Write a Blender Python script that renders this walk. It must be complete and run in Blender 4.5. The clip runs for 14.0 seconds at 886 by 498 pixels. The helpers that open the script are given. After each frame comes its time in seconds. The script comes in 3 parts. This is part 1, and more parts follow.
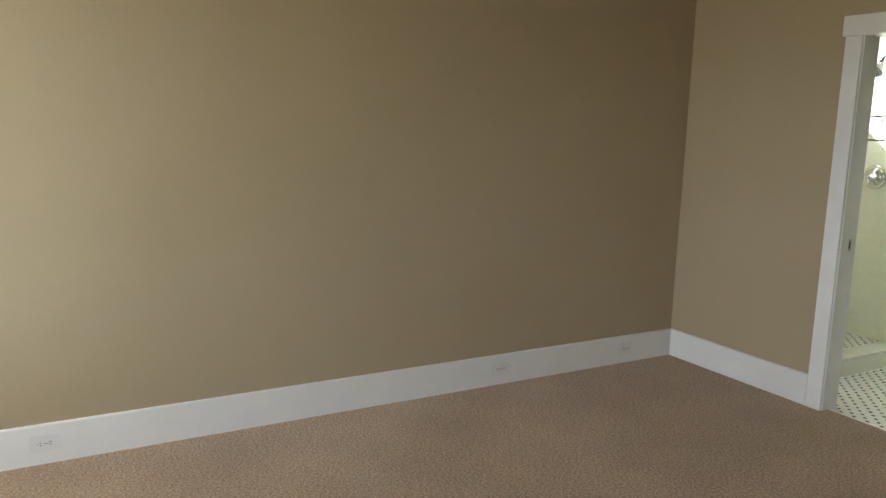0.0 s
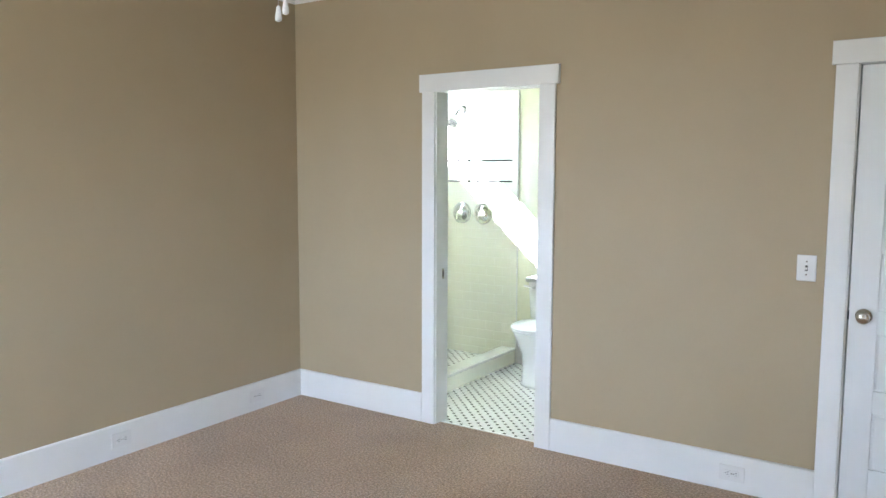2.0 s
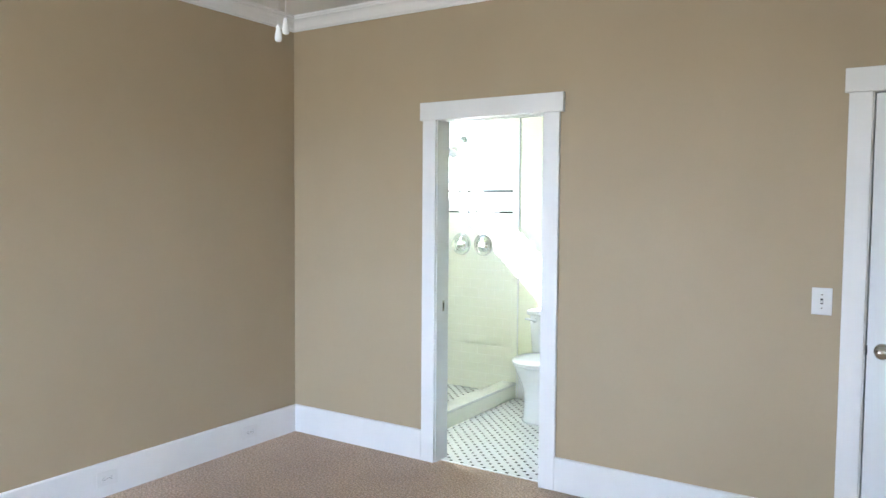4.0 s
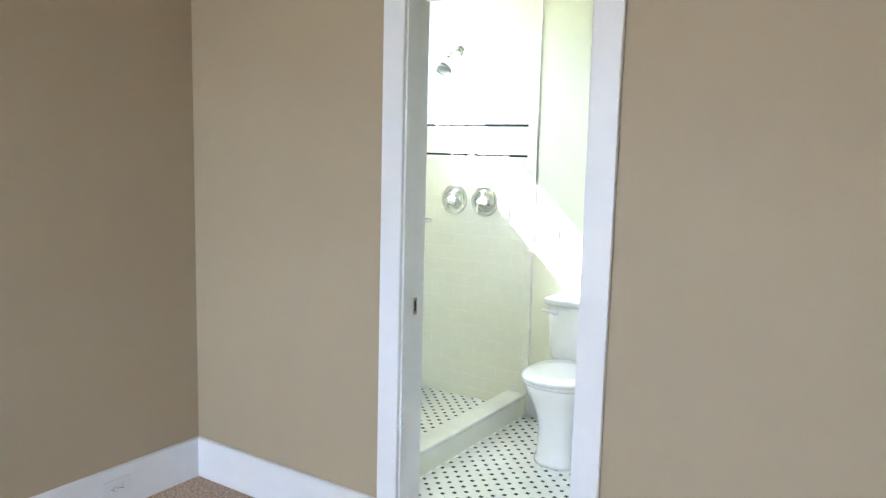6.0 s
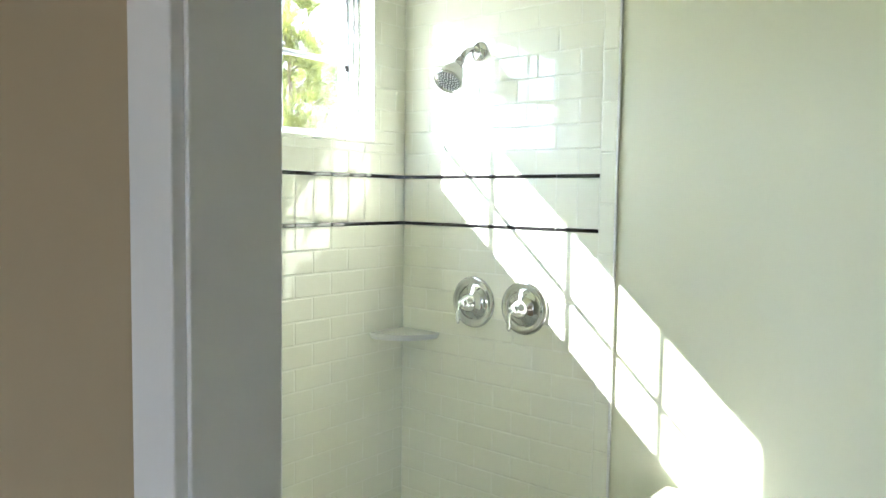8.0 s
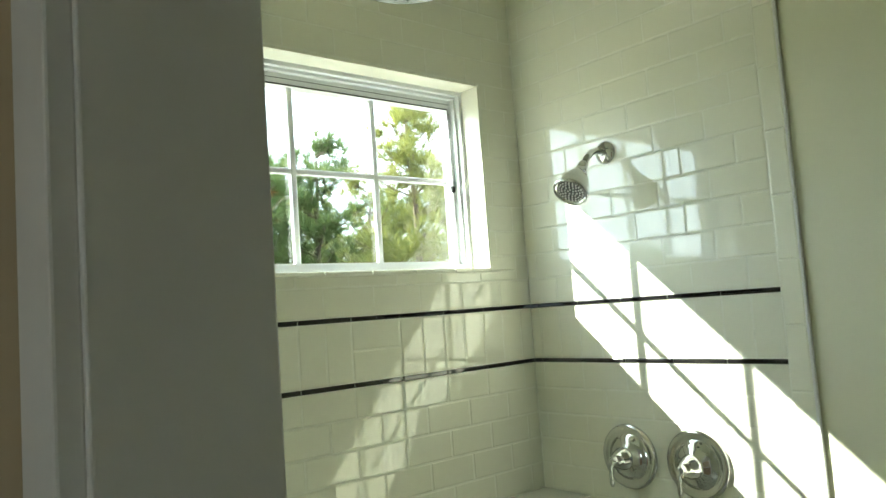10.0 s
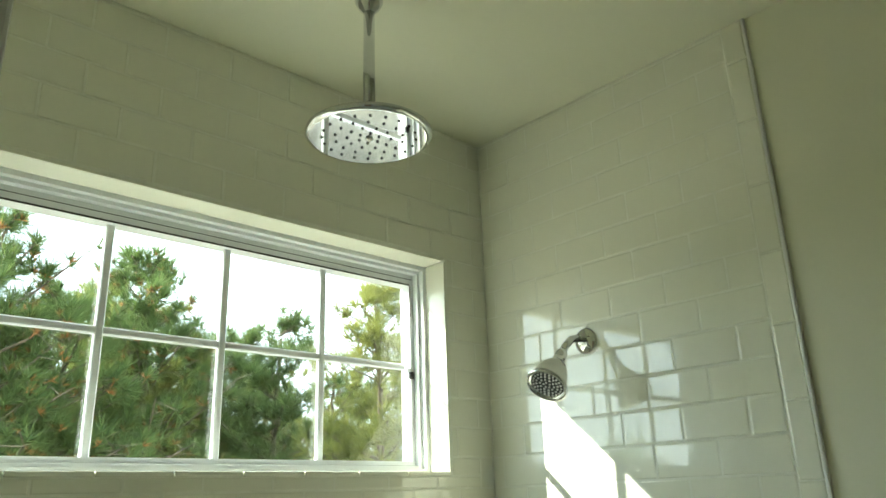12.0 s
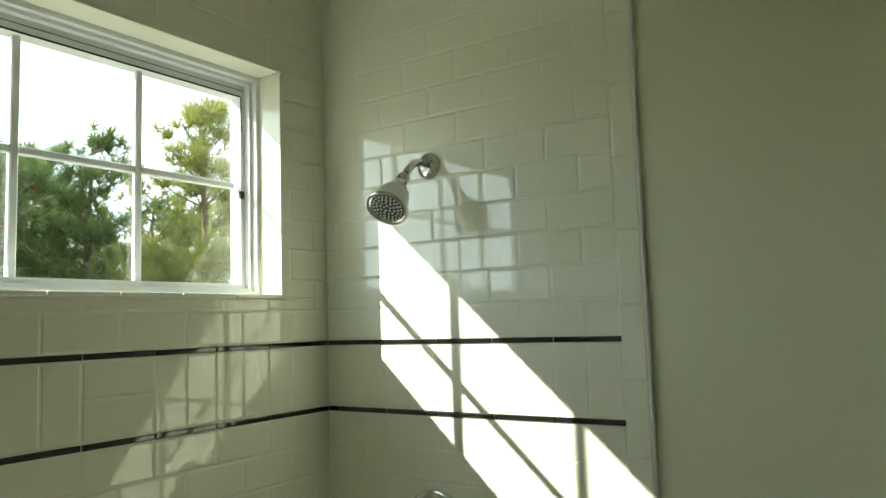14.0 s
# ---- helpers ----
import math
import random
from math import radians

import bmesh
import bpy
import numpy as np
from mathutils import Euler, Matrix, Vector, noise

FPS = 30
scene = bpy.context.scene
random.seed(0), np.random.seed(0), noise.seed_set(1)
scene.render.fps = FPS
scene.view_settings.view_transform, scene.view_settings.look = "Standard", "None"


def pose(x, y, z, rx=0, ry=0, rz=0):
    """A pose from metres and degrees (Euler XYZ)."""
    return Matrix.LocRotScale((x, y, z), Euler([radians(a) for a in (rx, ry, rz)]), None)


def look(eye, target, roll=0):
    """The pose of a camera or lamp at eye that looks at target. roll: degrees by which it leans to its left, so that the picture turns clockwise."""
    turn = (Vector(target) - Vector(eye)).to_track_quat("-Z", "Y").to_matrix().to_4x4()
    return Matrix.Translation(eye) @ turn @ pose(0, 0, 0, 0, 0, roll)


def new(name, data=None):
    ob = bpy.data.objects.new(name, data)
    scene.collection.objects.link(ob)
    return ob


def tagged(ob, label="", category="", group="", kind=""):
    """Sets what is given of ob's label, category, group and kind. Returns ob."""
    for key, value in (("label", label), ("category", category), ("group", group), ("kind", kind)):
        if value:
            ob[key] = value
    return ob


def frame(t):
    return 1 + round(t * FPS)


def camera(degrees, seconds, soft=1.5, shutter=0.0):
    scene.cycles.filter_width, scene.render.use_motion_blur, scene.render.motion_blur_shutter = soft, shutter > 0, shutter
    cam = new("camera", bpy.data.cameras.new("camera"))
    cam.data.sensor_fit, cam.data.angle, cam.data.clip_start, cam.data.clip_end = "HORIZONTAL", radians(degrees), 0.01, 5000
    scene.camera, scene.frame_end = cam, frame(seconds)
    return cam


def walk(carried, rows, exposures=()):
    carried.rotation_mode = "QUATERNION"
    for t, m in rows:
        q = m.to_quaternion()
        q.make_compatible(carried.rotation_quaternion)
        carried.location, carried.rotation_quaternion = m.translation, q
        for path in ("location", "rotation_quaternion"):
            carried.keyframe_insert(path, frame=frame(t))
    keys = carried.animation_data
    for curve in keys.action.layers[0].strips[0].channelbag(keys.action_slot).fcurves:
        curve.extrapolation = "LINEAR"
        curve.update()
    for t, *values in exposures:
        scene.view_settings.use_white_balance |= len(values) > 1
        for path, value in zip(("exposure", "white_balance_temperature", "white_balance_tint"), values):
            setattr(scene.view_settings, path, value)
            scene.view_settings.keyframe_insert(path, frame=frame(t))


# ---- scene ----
cam = camera(61.2, 14.0)
PATH = [
    (0, (3.568, -3.821, 1.535), (1.85, -2.853, 1.201), 1.5),
    (0.5, (3.65, -3.795, 1.547), (1.922, -2.834, 1.247), 0.6),
    (1, (3.526, -3.711, 1.586), (1.917, -2.561, 1.291), 1.1),
    (1.5, (3.558, -3.739, 1.528), (2.287, -2.211, 1.304), 0.7),
    (2, (3.668, -3.759, 1.545), (2.574, -2.096, 1.346), 0.2),
    (2.5, (3.674, -3.705, 1.547), (2.572, -2.044, 1.385), -0.5),
    (3, (3.684, -3.762, 1.564), (2.584, -2.091, 1.558), 0.1),
    (3.5, (3.663, -3.765, 1.542), (2.567, -2.093, 1.492), 0.3),
    (6, (2.724, -2.145, 1.506), (1.634, -0.488, 1.246), 1.5),
    (6.5, (2.464, -1.655, 1.499), (1.339, -0.021, 1.245), 2.1),
    (7, (2.25, -1.192, 1.517), (1.096, 0.421, 1.26), -1.8),
    (7.5, (2.08, -0.771, 1.52), (0.802, 0.751, 1.29), 0.4),
    (8, (1.884, -0.459, 1.585), (0.618, 1.084, 1.447), 0.8),
    (8.5, (1.803, -0.248, 1.63), (0.385, 1.162, 1.618), -0.9),
    (11, (1.508, -0.084, 1.692), (0.028, 1.204, 2.077), -2.8),
    (11.3, (1.475, -0.04, 1.703), (0.124, 1.29, 2.34), -3.1),
    (11.5, (1.451, 0.013, 1.696), (0.14, 1.366, 2.368), -2.3),
    (11.6, (1.433, 0.036, 1.681), (0.131, 1.374, 2.4), -2.7),
    (12, (1.44, 0.084, 1.711), (0.063, 1.386, 2.349), -1.9),
    (12.5, (1.425, 0.099, 1.697), (0.066, 1.426, 2.322), -2.6),
    (13, (1.442, 0.13, 1.686), (0.143, 1.562, 2.2), -4.1),
    (13.5, (1.382, 0.137, 1.693), (0.266, 1.781, 1.92), -2.4),
    (14, (1.356, 0.144, 1.703), (0.244, 1.795, 1.896), -1.8),
]
EXPOSURES = [(0, 3.25, 6350, 5), (0.5, 4.1, 5950, 6), (1, 4.3, 5600, 6), (1.5, 4.2, 5500, 7), (2, 4.25, 5400, 7), (3.5, 4.4, 5250, 8), (6.0, 4.25, 5350, 10), (7.0, 3.8, 5600, 11), (7.5, 3.6, 5650, 9), (8.5, 3.1, 5700, 3), (11.0, 1.9, 6400, -9), (12.5, 1.8, 6400, -9), (13.1, 1.72, 6450, -9), (13.5, 1.5, 6500, -8), (14.0, 1.43, 6550, -8)]
walk(cam, [(t, look(eye, target, roll)) for t, eye, target, roll in PATH], EXPOSURES)

# ---- light ----
SUN_WAY = Vector((1.117, 1.0, -1.055)).normalized()
world = bpy.data.worlds.new("world")
scene.world = world
world.use_nodes = True
sky = world.node_tree.nodes.new("ShaderNodeTexSky")
sky.sky_type, sky.sun_disc = "NISHITA", False
sky.sun_elevation = math.asin(-SUN_WAY.z)
sky.sun_rotation = math.atan2(-SUN_WAY.x, -SUN_WAY.y)
sky.dust_density = 1.0
wt = world.node_tree
cloud_place = wt.nodes.new("ShaderNodeTexCoord")
cloud_noise = wt.nodes.new("ShaderNodeTexNoise")
cloud_noise.inputs["Scale"].default_value, cloud_noise.inputs["Detail"].default_value = 3.5, 6.0
cloud_ramp = wt.nodes.new("ShaderNodeMapRange")
cloud_ramp.inputs["From Min"].default_value, cloud_ramp.inputs["From Max"].default_value = 0.35, 0.62
cloud_ramp.inputs["To Min"].default_value, cloud_ramp.inputs["To Max"].default_value = 0.6, 0.96
cloud_mix = wt.nodes.new("ShaderNodeMix")
cloud_mix.data_type = "RGBA"
cloud_mix.inputs["B"].default_value = (9.6, 10.6, 11.9, 1)
wt.links.new(cloud_place.outputs["Generated"], cloud_noise.inputs["Vector"])
wt.links.new(cloud_noise.outputs["Fac"], cloud_ramp.inputs["Value"])
wt.links.new(cloud_ramp.outputs["Result"], cloud_mix.inputs["Factor"])
wt.links.new(sky.outputs[0], cloud_mix.inputs["A"])
wt.links.new(cloud_mix.outputs["Result"], wt.nodes["Background"].inputs[0])
world.node_tree.nodes["Background"].inputs[1].default_value = 0.125

sun_data = bpy.data.lights.new("sun", "SUN")
sun_data.energy, sun_data.angle, sun_data.color = 5.0, radians(0.5), (1.0, 0.94, 0.84)
sun = new("sun", sun_data)
scene.cycles.blur_glossy = 0.0          # glazed tile keeps sharp reflections
sun.matrix_world = look((0, 0, 0), SUN_WAY)


def window_lamp(name, x, y, z, tx, ty, tz, w, h, watts, colour):
    d = bpy.data.lights.new(name, "AREA")
    d.shape, d.size, d.size_y, d.energy, d.color = "RECTANGLE", w, h, watts, colour
    ob = new(name, d)
    ob.matrix_world = look((x, y, z), (tx, ty, tz))
    return ob


# ---- plan, in metres ----
XW = -0.018       # face of the shower's window wall
YB = 1.626        # face of the shower's tiled wall
CEIL = 2.755
ROOM_X, ROOM_Y = 5.3, -5.3
BATH_X = 3.2
WALL_Y = 0.124    # bathroom face of the wall between the rooms
D1 = (1.148, 1.831, 2.03)
D2 = (3.362, 4.175, 2.027)
WIN = (0.285, 1.469, 1.776, 2.356)

# Rear window is unseen, assumed from the brighter west wall; lamp boosts its daylight.
window_lamp("unseen_rear_window_light", 0.85, ROOM_Y + 0.04, 1.45, 0.85, 0, 1.45, 1.2, 1.4, 1.5, (0.98, 1.0, 0.97))
# East window is made up, with this lamp, to light the west wall frontally.
window_lamp("assumed_side_window_light", ROOM_X - 0.04, -4.4, 1.45, 0, -4.4, 1.45, 0.9, 1.4, 0.5, (0.97, 1.0, 0.95))


# ---- materials ----
def material(name, base, rough=0.5, metal=0.0, spec=0.5):
    m = bpy.data.materials.new(name)
    m.use_nodes = True
    b = m.node_tree.nodes["Principled BSDF"]
    b.inputs["Base Color"].default_value = (*base, 1)
    b.inputs["Roughness"].default_value = rough
    b.inputs["Metallic"].default_value = metal
    b.inputs["Specular IOR Level"].default_value = spec
    return m


def noise_node(m, scale, detail=4.0, rough=0.55):
    n = m.node_tree.nodes.new("ShaderNodeTexNoise")
    n.inputs["Scale"].default_value, n.inputs["Detail"].default_value, n.inputs["Roughness"].default_value = scale, detail, rough
    c = m.node_tree.nodes.new("ShaderNodeTexCoord")
    m.node_tree.links.new(c.outputs["Object"], n.inputs["Vector"])
    return n


def mottle(m, a, b, scale, low=0.35, high=0.65):
    """Base colour between a and b by noise."""
    t = m.node_tree
    n = noise_node(m, scale)
    r = t.nodes.new("ShaderNodeValToRGB")
    r.color_ramp.elements[0].position, r.color_ramp.elements[1].position = low, high
    r.color_ramp.elements[0].color, r.color_ramp.elements[1].color = (*a, 1), (*b, 1)
    t.links.new(n.outputs["Fac"], r.inputs["Fac"])
    t.links.new(r.outputs["Color"], t.nodes["Principled BSDF"].inputs["Base Color"])
    return r


def bump(m, scale, strength, distance, detail=3.0):
    t = m.node_tree
    n = noise_node(m, scale, detail)
    b = t.nodes.new("ShaderNodeBump")
    b.inputs["Strength"].default_value, b.inputs["Distance"].default_value = strength, distance
    t.links.new(n.outputs["Fac"], b.inputs["Height"])
    old = t.nodes["Principled BSDF"].inputs["Normal"]
    if old.is_linked:
        t.links.new(old.links[0].from_socket, b.inputs["Normal"])
    t.links.new(b.outputs["Normal"], old)


def rough_vary(m, low, high, scale):
    t = m.node_tree
    n = noise_node(m, scale)
    r = t.nodes.new("ShaderNodeMapRange")
    r.inputs["To Min"].default_value, r.inputs["To Max"].default_value = low, high
    t.links.new(n.outputs["Fac"], r.inputs["Value"])
    t.links.new(r.outputs["Result"], t.nodes["Principled BSDF"].inputs["Roughness"])


tan_paint = material("tan_wall_paint", (0.405, 0.326, 0.226), 0.55, 0, 0.35)
mottle(tan_paint, (0.402, 0.324, 0.208), (0.418, 0.339, 0.220), 1.3)
bump(tan_paint, 260, 0.10, 0.001)
bump(tan_paint, 9, 0.06, 0.004)
ceiling_paint = material("flat_white_ceiling_paint", (0.74, 0.73, 0.70), 0.8, 0, 0.2)
bump(ceiling_paint, 180, 0.12, 0.001)
bath_paint = material("cream_bathroom_paint", (0.74, 0.735, 0.585), 0.5, 0, 0.35)
mottle(bath_paint, (0.815, 0.81, 0.64), (0.835, 0.83, 0.665), 1.6)
bump(bath_paint, 220, 0.10, 0.001)
trim_paint = material("white_semigloss_trim_paint", (0.71, 0.70, 0.70), 0.32)
mottle(trim_paint, (0.77, 0.765, 0.755), (0.81, 0.80, 0.79), 3.0)
bump(trim_paint, 60, 0.05, 0.001)
door_paint = material("white_satin_door_paint", (0.76, 0.76, 0.76), 0.35)
bump(door_paint, 90, 0.06, 0.001)
vinyl = material("white_window_vinyl", (0.80, 0.82, 0.83), 0.35)
bump(vinyl, 30, 0.03, 0.001)
porcelain = material("white_porcelain", (0.82, 0.82, 0.81), 0.07)
bump(porcelain, 4, 0.03, 0.004)
seat_plastic = material("white_seat_plastic", (0.82, 0.82, 0.82), 0.18)
bump(seat_plastic, 5, 0.02, 0.003)
plate_plastic = material("white_plate_plastic", (0.76, 0.75, 0.74), 0.35)
bump(plate_plastic, 120, 0.03, 0.0005)
dark_slot = material("dark_slot", (0.02, 0.018, 0.016), 0.6)
chrome = material("polished_chrome", (0.66, 0.67, 0.68), 0.05, 1.0)
rough_vary(chrome, 0.015, 0.05, 14)
nickel = material("brushed_nickel", (0.55, 0.52, 0.47), 0.22, 1.0)
rough_vary(nickel, 0.16, 0.30, 40)
nozzle_rubber = material("grey_nozzle_rubber", (0.07, 0.075, 0.075), 0.5)
grout = material("pale_grout", (0.78, 0.78, 0.71), 0.85)
mottle(grout, (0.80, 0.80, 0.70), (0.87, 0.87, 0.77), 30)
bump(grout, 300, 0.3, 0.001)


def glazed(name, base, spread):
    """Glazed ceramic: each piece a touch different, with a soft wave in the glaze."""
    m = material(name, base, 0.06, 0, 0.95)
    t = m.node_tree
    info = t.nodes.new("ShaderNodeObjectInfo")
    mix = t.nodes.new("ShaderNodeMix")
    mix.data_type = "RGBA"
    mix.inputs["A"].default_value = (*base, 1)
    mix.inputs["B"].default_value = (*[c * (1 - spread) for c in base], 1)
    t.links.new(info.outputs["Random"], mix.inputs["Factor"])
    t.links.new(mix.outputs["Result"], t.nodes["Principled BSDF"].inputs["Base Color"])
    bump(m, 16, 0.03, 0.004, 1.0)
    rough_vary(m, 0.008, 0.025, 20)
    return m


white_glaze = glazed("white_tile_glaze", (0.88, 0.875, 0.75), 0.012)
black_glaze = glazed("black_liner_glaze", (0.012, 0.011, 0.012), 0.2)
mosaic_white = glazed("white_mosaic_glaze", (0.84, 0.84, 0.81), 0.05)
mosaic_black = material("black_mosaic_dot", (0.025, 0.025, 0.025), 0.25)
bump(mosaic_black, 80, 0.05, 0.001)
curb_stone = material("white_cultured_marble", (0.76, 0.76, 0.70), 0.12)
mottle(curb_stone, (0.70, 0.70, 0.65), (0.80, 0.80, 0.75), 5)

carpet = material("beige_cut_pile_carpet", (0.34, 0.22, 0.13), 0.95, 0, 0.1)
r = mottle(carpet, (0.24, 0.160, 0.10), (0.72, 0.52, 0.36), 90, 0.33, 0.67)
t = carpet.node_tree
big = noise_node(carpet, 1.6, 3)
shade = t.nodes.new("ShaderNodeMix")
shade.data_type, shade.blend_type = "RGBA", "MULTIPLY"
shade.inputs["Factor"].default_value = 1.0
ramp = t.nodes.new("ShaderNodeValToRGB")
ramp.color_ramp.elements[0].position, ramp.color_ramp.elements[1].position = 0.35, 0.65
ramp.color_ramp.elements[0].color, ramp.color_ramp.elements[1].color = (0.84, 0.83, 0.82, 1), (1, 1, 1, 1)
t.links.new(big.outputs["Fac"], ramp.inputs["Fac"])
t.links.new(r.outputs["Color"], shade.inputs["A"])
t.links.new(ramp.outputs["Color"], shade.inputs["B"])
t.links.new(shade.outputs["Result"], t.nodes["Principled BSDF"].inputs["Base Color"])
bump(carpet, 95, 0.9, 0.009)
bump(carpet, 340, 0.6, 0.004)
carpet.node_tree.nodes["Principled BSDF"].inputs["Sheen Weight"].default_value = 0.25

glass = material("clear_window_glass", (1, 1, 1), 0.0)
glass.node_tree.nodes["Principled BSDF"].inputs["Transmission Weight"].default_value = 1.0
glass.node_tree.nodes["Principled BSDF"].inputs["IOR"].default_value = 1.45

bark = material("grey_brown_pine_bark", (0.16, 0.115, 0.085), 0.9)
mottle(bark, (0.08, 0.06, 0.045), (0.24, 0.18, 0.14), 9)
bump(bark, 25, 0.8, 0.02)


def leafy(name, dark, light):
    m = material(name, dark, 0.55, 0, 0.3)
    t = m.node_tree
    g = t.nodes.new("ShaderNodeNewGeometry")
    mix = t.nodes.new("ShaderNodeValToRGB")
    mix.color_ramp.elements[0].color, mix.color_ramp.elements[1].color = (*dark, 1), (*light, 1)
    t.links.new(g.outputs["Random Per Island"], mix.inputs["Fac"])
    t.links.new(mix.outputs["Color"], t.nodes["Principled BSDF"].inputs["Base Color"])
    glow = t.nodes.new("ShaderNodeBsdfTranslucent")
    both = t.nodes.new("ShaderNodeMixShader")
    both.inputs["Fac"].default_value = 0.5
    t.links.new(mix.outputs["Color"], glow.inputs["Color"])
    t.links.new(t.nodes["Principled BSDF"].outputs[0], both.inputs[1])
    t.links.new(glow.outputs[0], both.inputs[2])
    t.links.new(both.outputs[0], t.nodes["Material Output"].inputs["Surface"])
    return m


needles_green = leafy("green_pine_needles", (0.05, 0.095, 0.03), (0.21, 0.27, 0.085))
needles_yellow = leafy("yellow_green_pine_needles", (0.12, 0.15, 0.04), (0.38, 0.37, 0.10))
cone_brown = leafy("orange_brown_pine_buds", (0.42, 0.17, 0.06), (0.62, 0.30, 0.13))
scrub = leafy("dry_scrub_twigs", (0.10, 0.09, 0.05), (0.26, 0.24, 0.15))
soil = material("shadow_mottled_ground", (0.20, 0.14, 0.09), 0.95)
# Pale sandy tone; the dark patches stand in for shadows lying on the ground.
mottle(soil, (0.09, 0.085, 0.045), (0.36, 0.31, 0.25), 0.6)
bump(soil, 12, 0.8, 0.05)


# ---- mesh helpers ----
def box(bm, x0, x1, y0, y1, z0, z1):
    v = [bm.verts.new((x, y, z)) for z in (z0, z1) for y in (y0, y1) for x in (x0, x1)]
    for f in ((0, 2, 3, 1), (4, 5, 7, 6), (0, 1, 5, 4), (2, 6, 7, 3), (0, 4, 6, 2), (1, 3, 7, 5)):
        bm.faces.new([v[i] for i in f])
    return bm


def boxes(*rows):
    bm = bmesh.new()
    for r in rows:
        box(bm, *r)
    return bm


def soften(bm, width, segments=2):
    bmesh.ops.bevel(bm, geom=list(bm.edges), offset=width, segments=segments, affect="EDGES", profile=0.5)
    return bm


def mesh_of(name, bm, mat, smooth=False):
    me = bpy.data.meshes.new(name)
    bmesh.ops.recalc_face_normals(bm, faces=list(bm.faces))
    bm.to_mesh(me)
    bm.free()
    me.materials.append(mat)
    if smooth:
        me.polygons.foreach_set("use_smooth", [True] * len(me.polygons))
    return me


def part(name, bm, mat, parent=None, label="", smooth=False):
    ob = new(name, mesh_of(name, bm, mat, smooth))
    ob.parent = parent
    if label:
        tagged(ob, label)
    return ob


def thing(name, label, category, group="", at=(0, 0, 0)):
    ob = new(name)
    ob.location = at
    ob.empty_display_size = 0.05
    return tagged(ob, label, category, group)


def structure(name, bm, mat, label, category, parent=None):
    return tagged(part(name, bm, mat, parent), label, category, kind="structure")


def turned(profile, n=40, bm=None, axis="Z", base=(0, 0, 0), closed=False):
    """A solid of revolution from (radius, height) pairs, about the axis through base."""
    bm = bm or bmesh.new()
    rings = []
    for rad, h in profile:
        ring = []
        for i in range(n):
            a = 2 * math.pi * i / n
            c, s = rad * math.cos(a), rad * math.sin(a)
            p = {"Z": (c, s, h), "Y": (c, -h, s), "X": (h, c, s)}[axis]
            ring.append(bm.verts.new(Vector(p) + Vector(base)))
        rings.append(ring)
    for a, b in zip(rings, rings[1:]):
        for i in range(n):
            bm.faces.new((a[i], a[(i + 1) % n], b[(i + 1) % n], b[i]))
    bm.faces.new(rings[0])
    bm.faces.new(rings[-1][::-1])
    return bm


def tube(points, radii, n=14, bm=None):
    bm = bm or bmesh.new()
    pts = [Vector(p) for p in points]
    rings = []
    for i, p in enumerate(pts):
        d = (pts[min(i + 1, len(pts) - 1)] - pts[max(i - 1, 0)]).normalized()
        u = d.cross(Vector((0.31, 0.9, 0.17))).normalized()
        w = d.cross(u)
        r = radii[i] if isinstance(radii, (list, tuple)) else radii
        rings.append([bm.verts.new(p + r * (u * math.cos(2 * math.pi * k / n) + w * math.sin(2 * math.pi * k / n))) for k in range(n)])
    for a, b in zip(rings, rings[1:]):
        for k in range(n):
            bm.faces.new((a[k], a[(k + 1) % n], b[(k + 1) % n], b[k]))
    bm.faces.new(rings[0])
    bm.faces.new(rings[-1][::-1])
    return bm


def extruded(profile, length):
    """A strip along x whose section is the list of (y, z) points."""
    bm = bmesh.new()
    ends = [[bm.verts.new((x, y, z)) for y, z in profile] for x in (0, length)]
    n = len(profile)
    for i in range(n):
        bm.faces.new((ends[0][i], ends[0][(i + 1) % n], ends[1][(i + 1) % n], ends[1][i]))
    bm.faces.new(ends[0])
    bm.faces.new(ends[1][::-1])
    return bm


def moved(bm, m):
    bmesh.ops.transform(bm, matrix=m, verts=list(bm.verts))
    return bm


# ---- structure: bedroom ----
structure("floor", boxes((0, ROOM_X, ROOM_Y, 0.058, -0.06, 0)), carpet, "beige cut-pile carpet over the whole bedroom floor", "floor")
TOP = CEIL + 0.02
wall_west = structure("wall_west", boxes((-0.17, 0, ROOM_Y - 0.12, 0.06, -0.5, TOP)), tan_paint, "tan painted bedroom wall in satin finish", "wall")
wall_north = structure("wall_north", boxes(
    (0, D1[0] - 0.02, 0, 0.062, -0.06, TOP), (D1[1] + 0.02, D2[0] - 0.02, 0, 0.062, -0.06, TOP),
    (D2[1] + 0.02, ROOM_X + 0.12, 0, 0.062, -0.06, TOP),
    (D1[0] - 0.02, D1[1] + 0.02, 0, 0.062, D1[2] + 0.02, TOP), (D2[0] - 0.02, D2[1] + 0.02, 0, 0.062, D2[2] + 0.02, TOP)),
    tan_paint, "tan painted wall with two white-trimmed doorways", "wall")
structure("wall_south", boxes(
    (0, 0.25, ROOM_Y - 0.12, ROOM_Y, -0.06, TOP), (1.5, ROOM_X + 0.12, ROOM_Y - 0.12, ROOM_Y, -0.06, TOP),
    (0.25, 1.5, ROOM_Y - 0.12, ROOM_Y, -0.06, 0.7), (0.25, 1.5, ROOM_Y - 0.12, ROOM_Y, 2.2, TOP)),
    tan_paint, "plain tan painted wall with an assumed window opening, out of view", "wall")
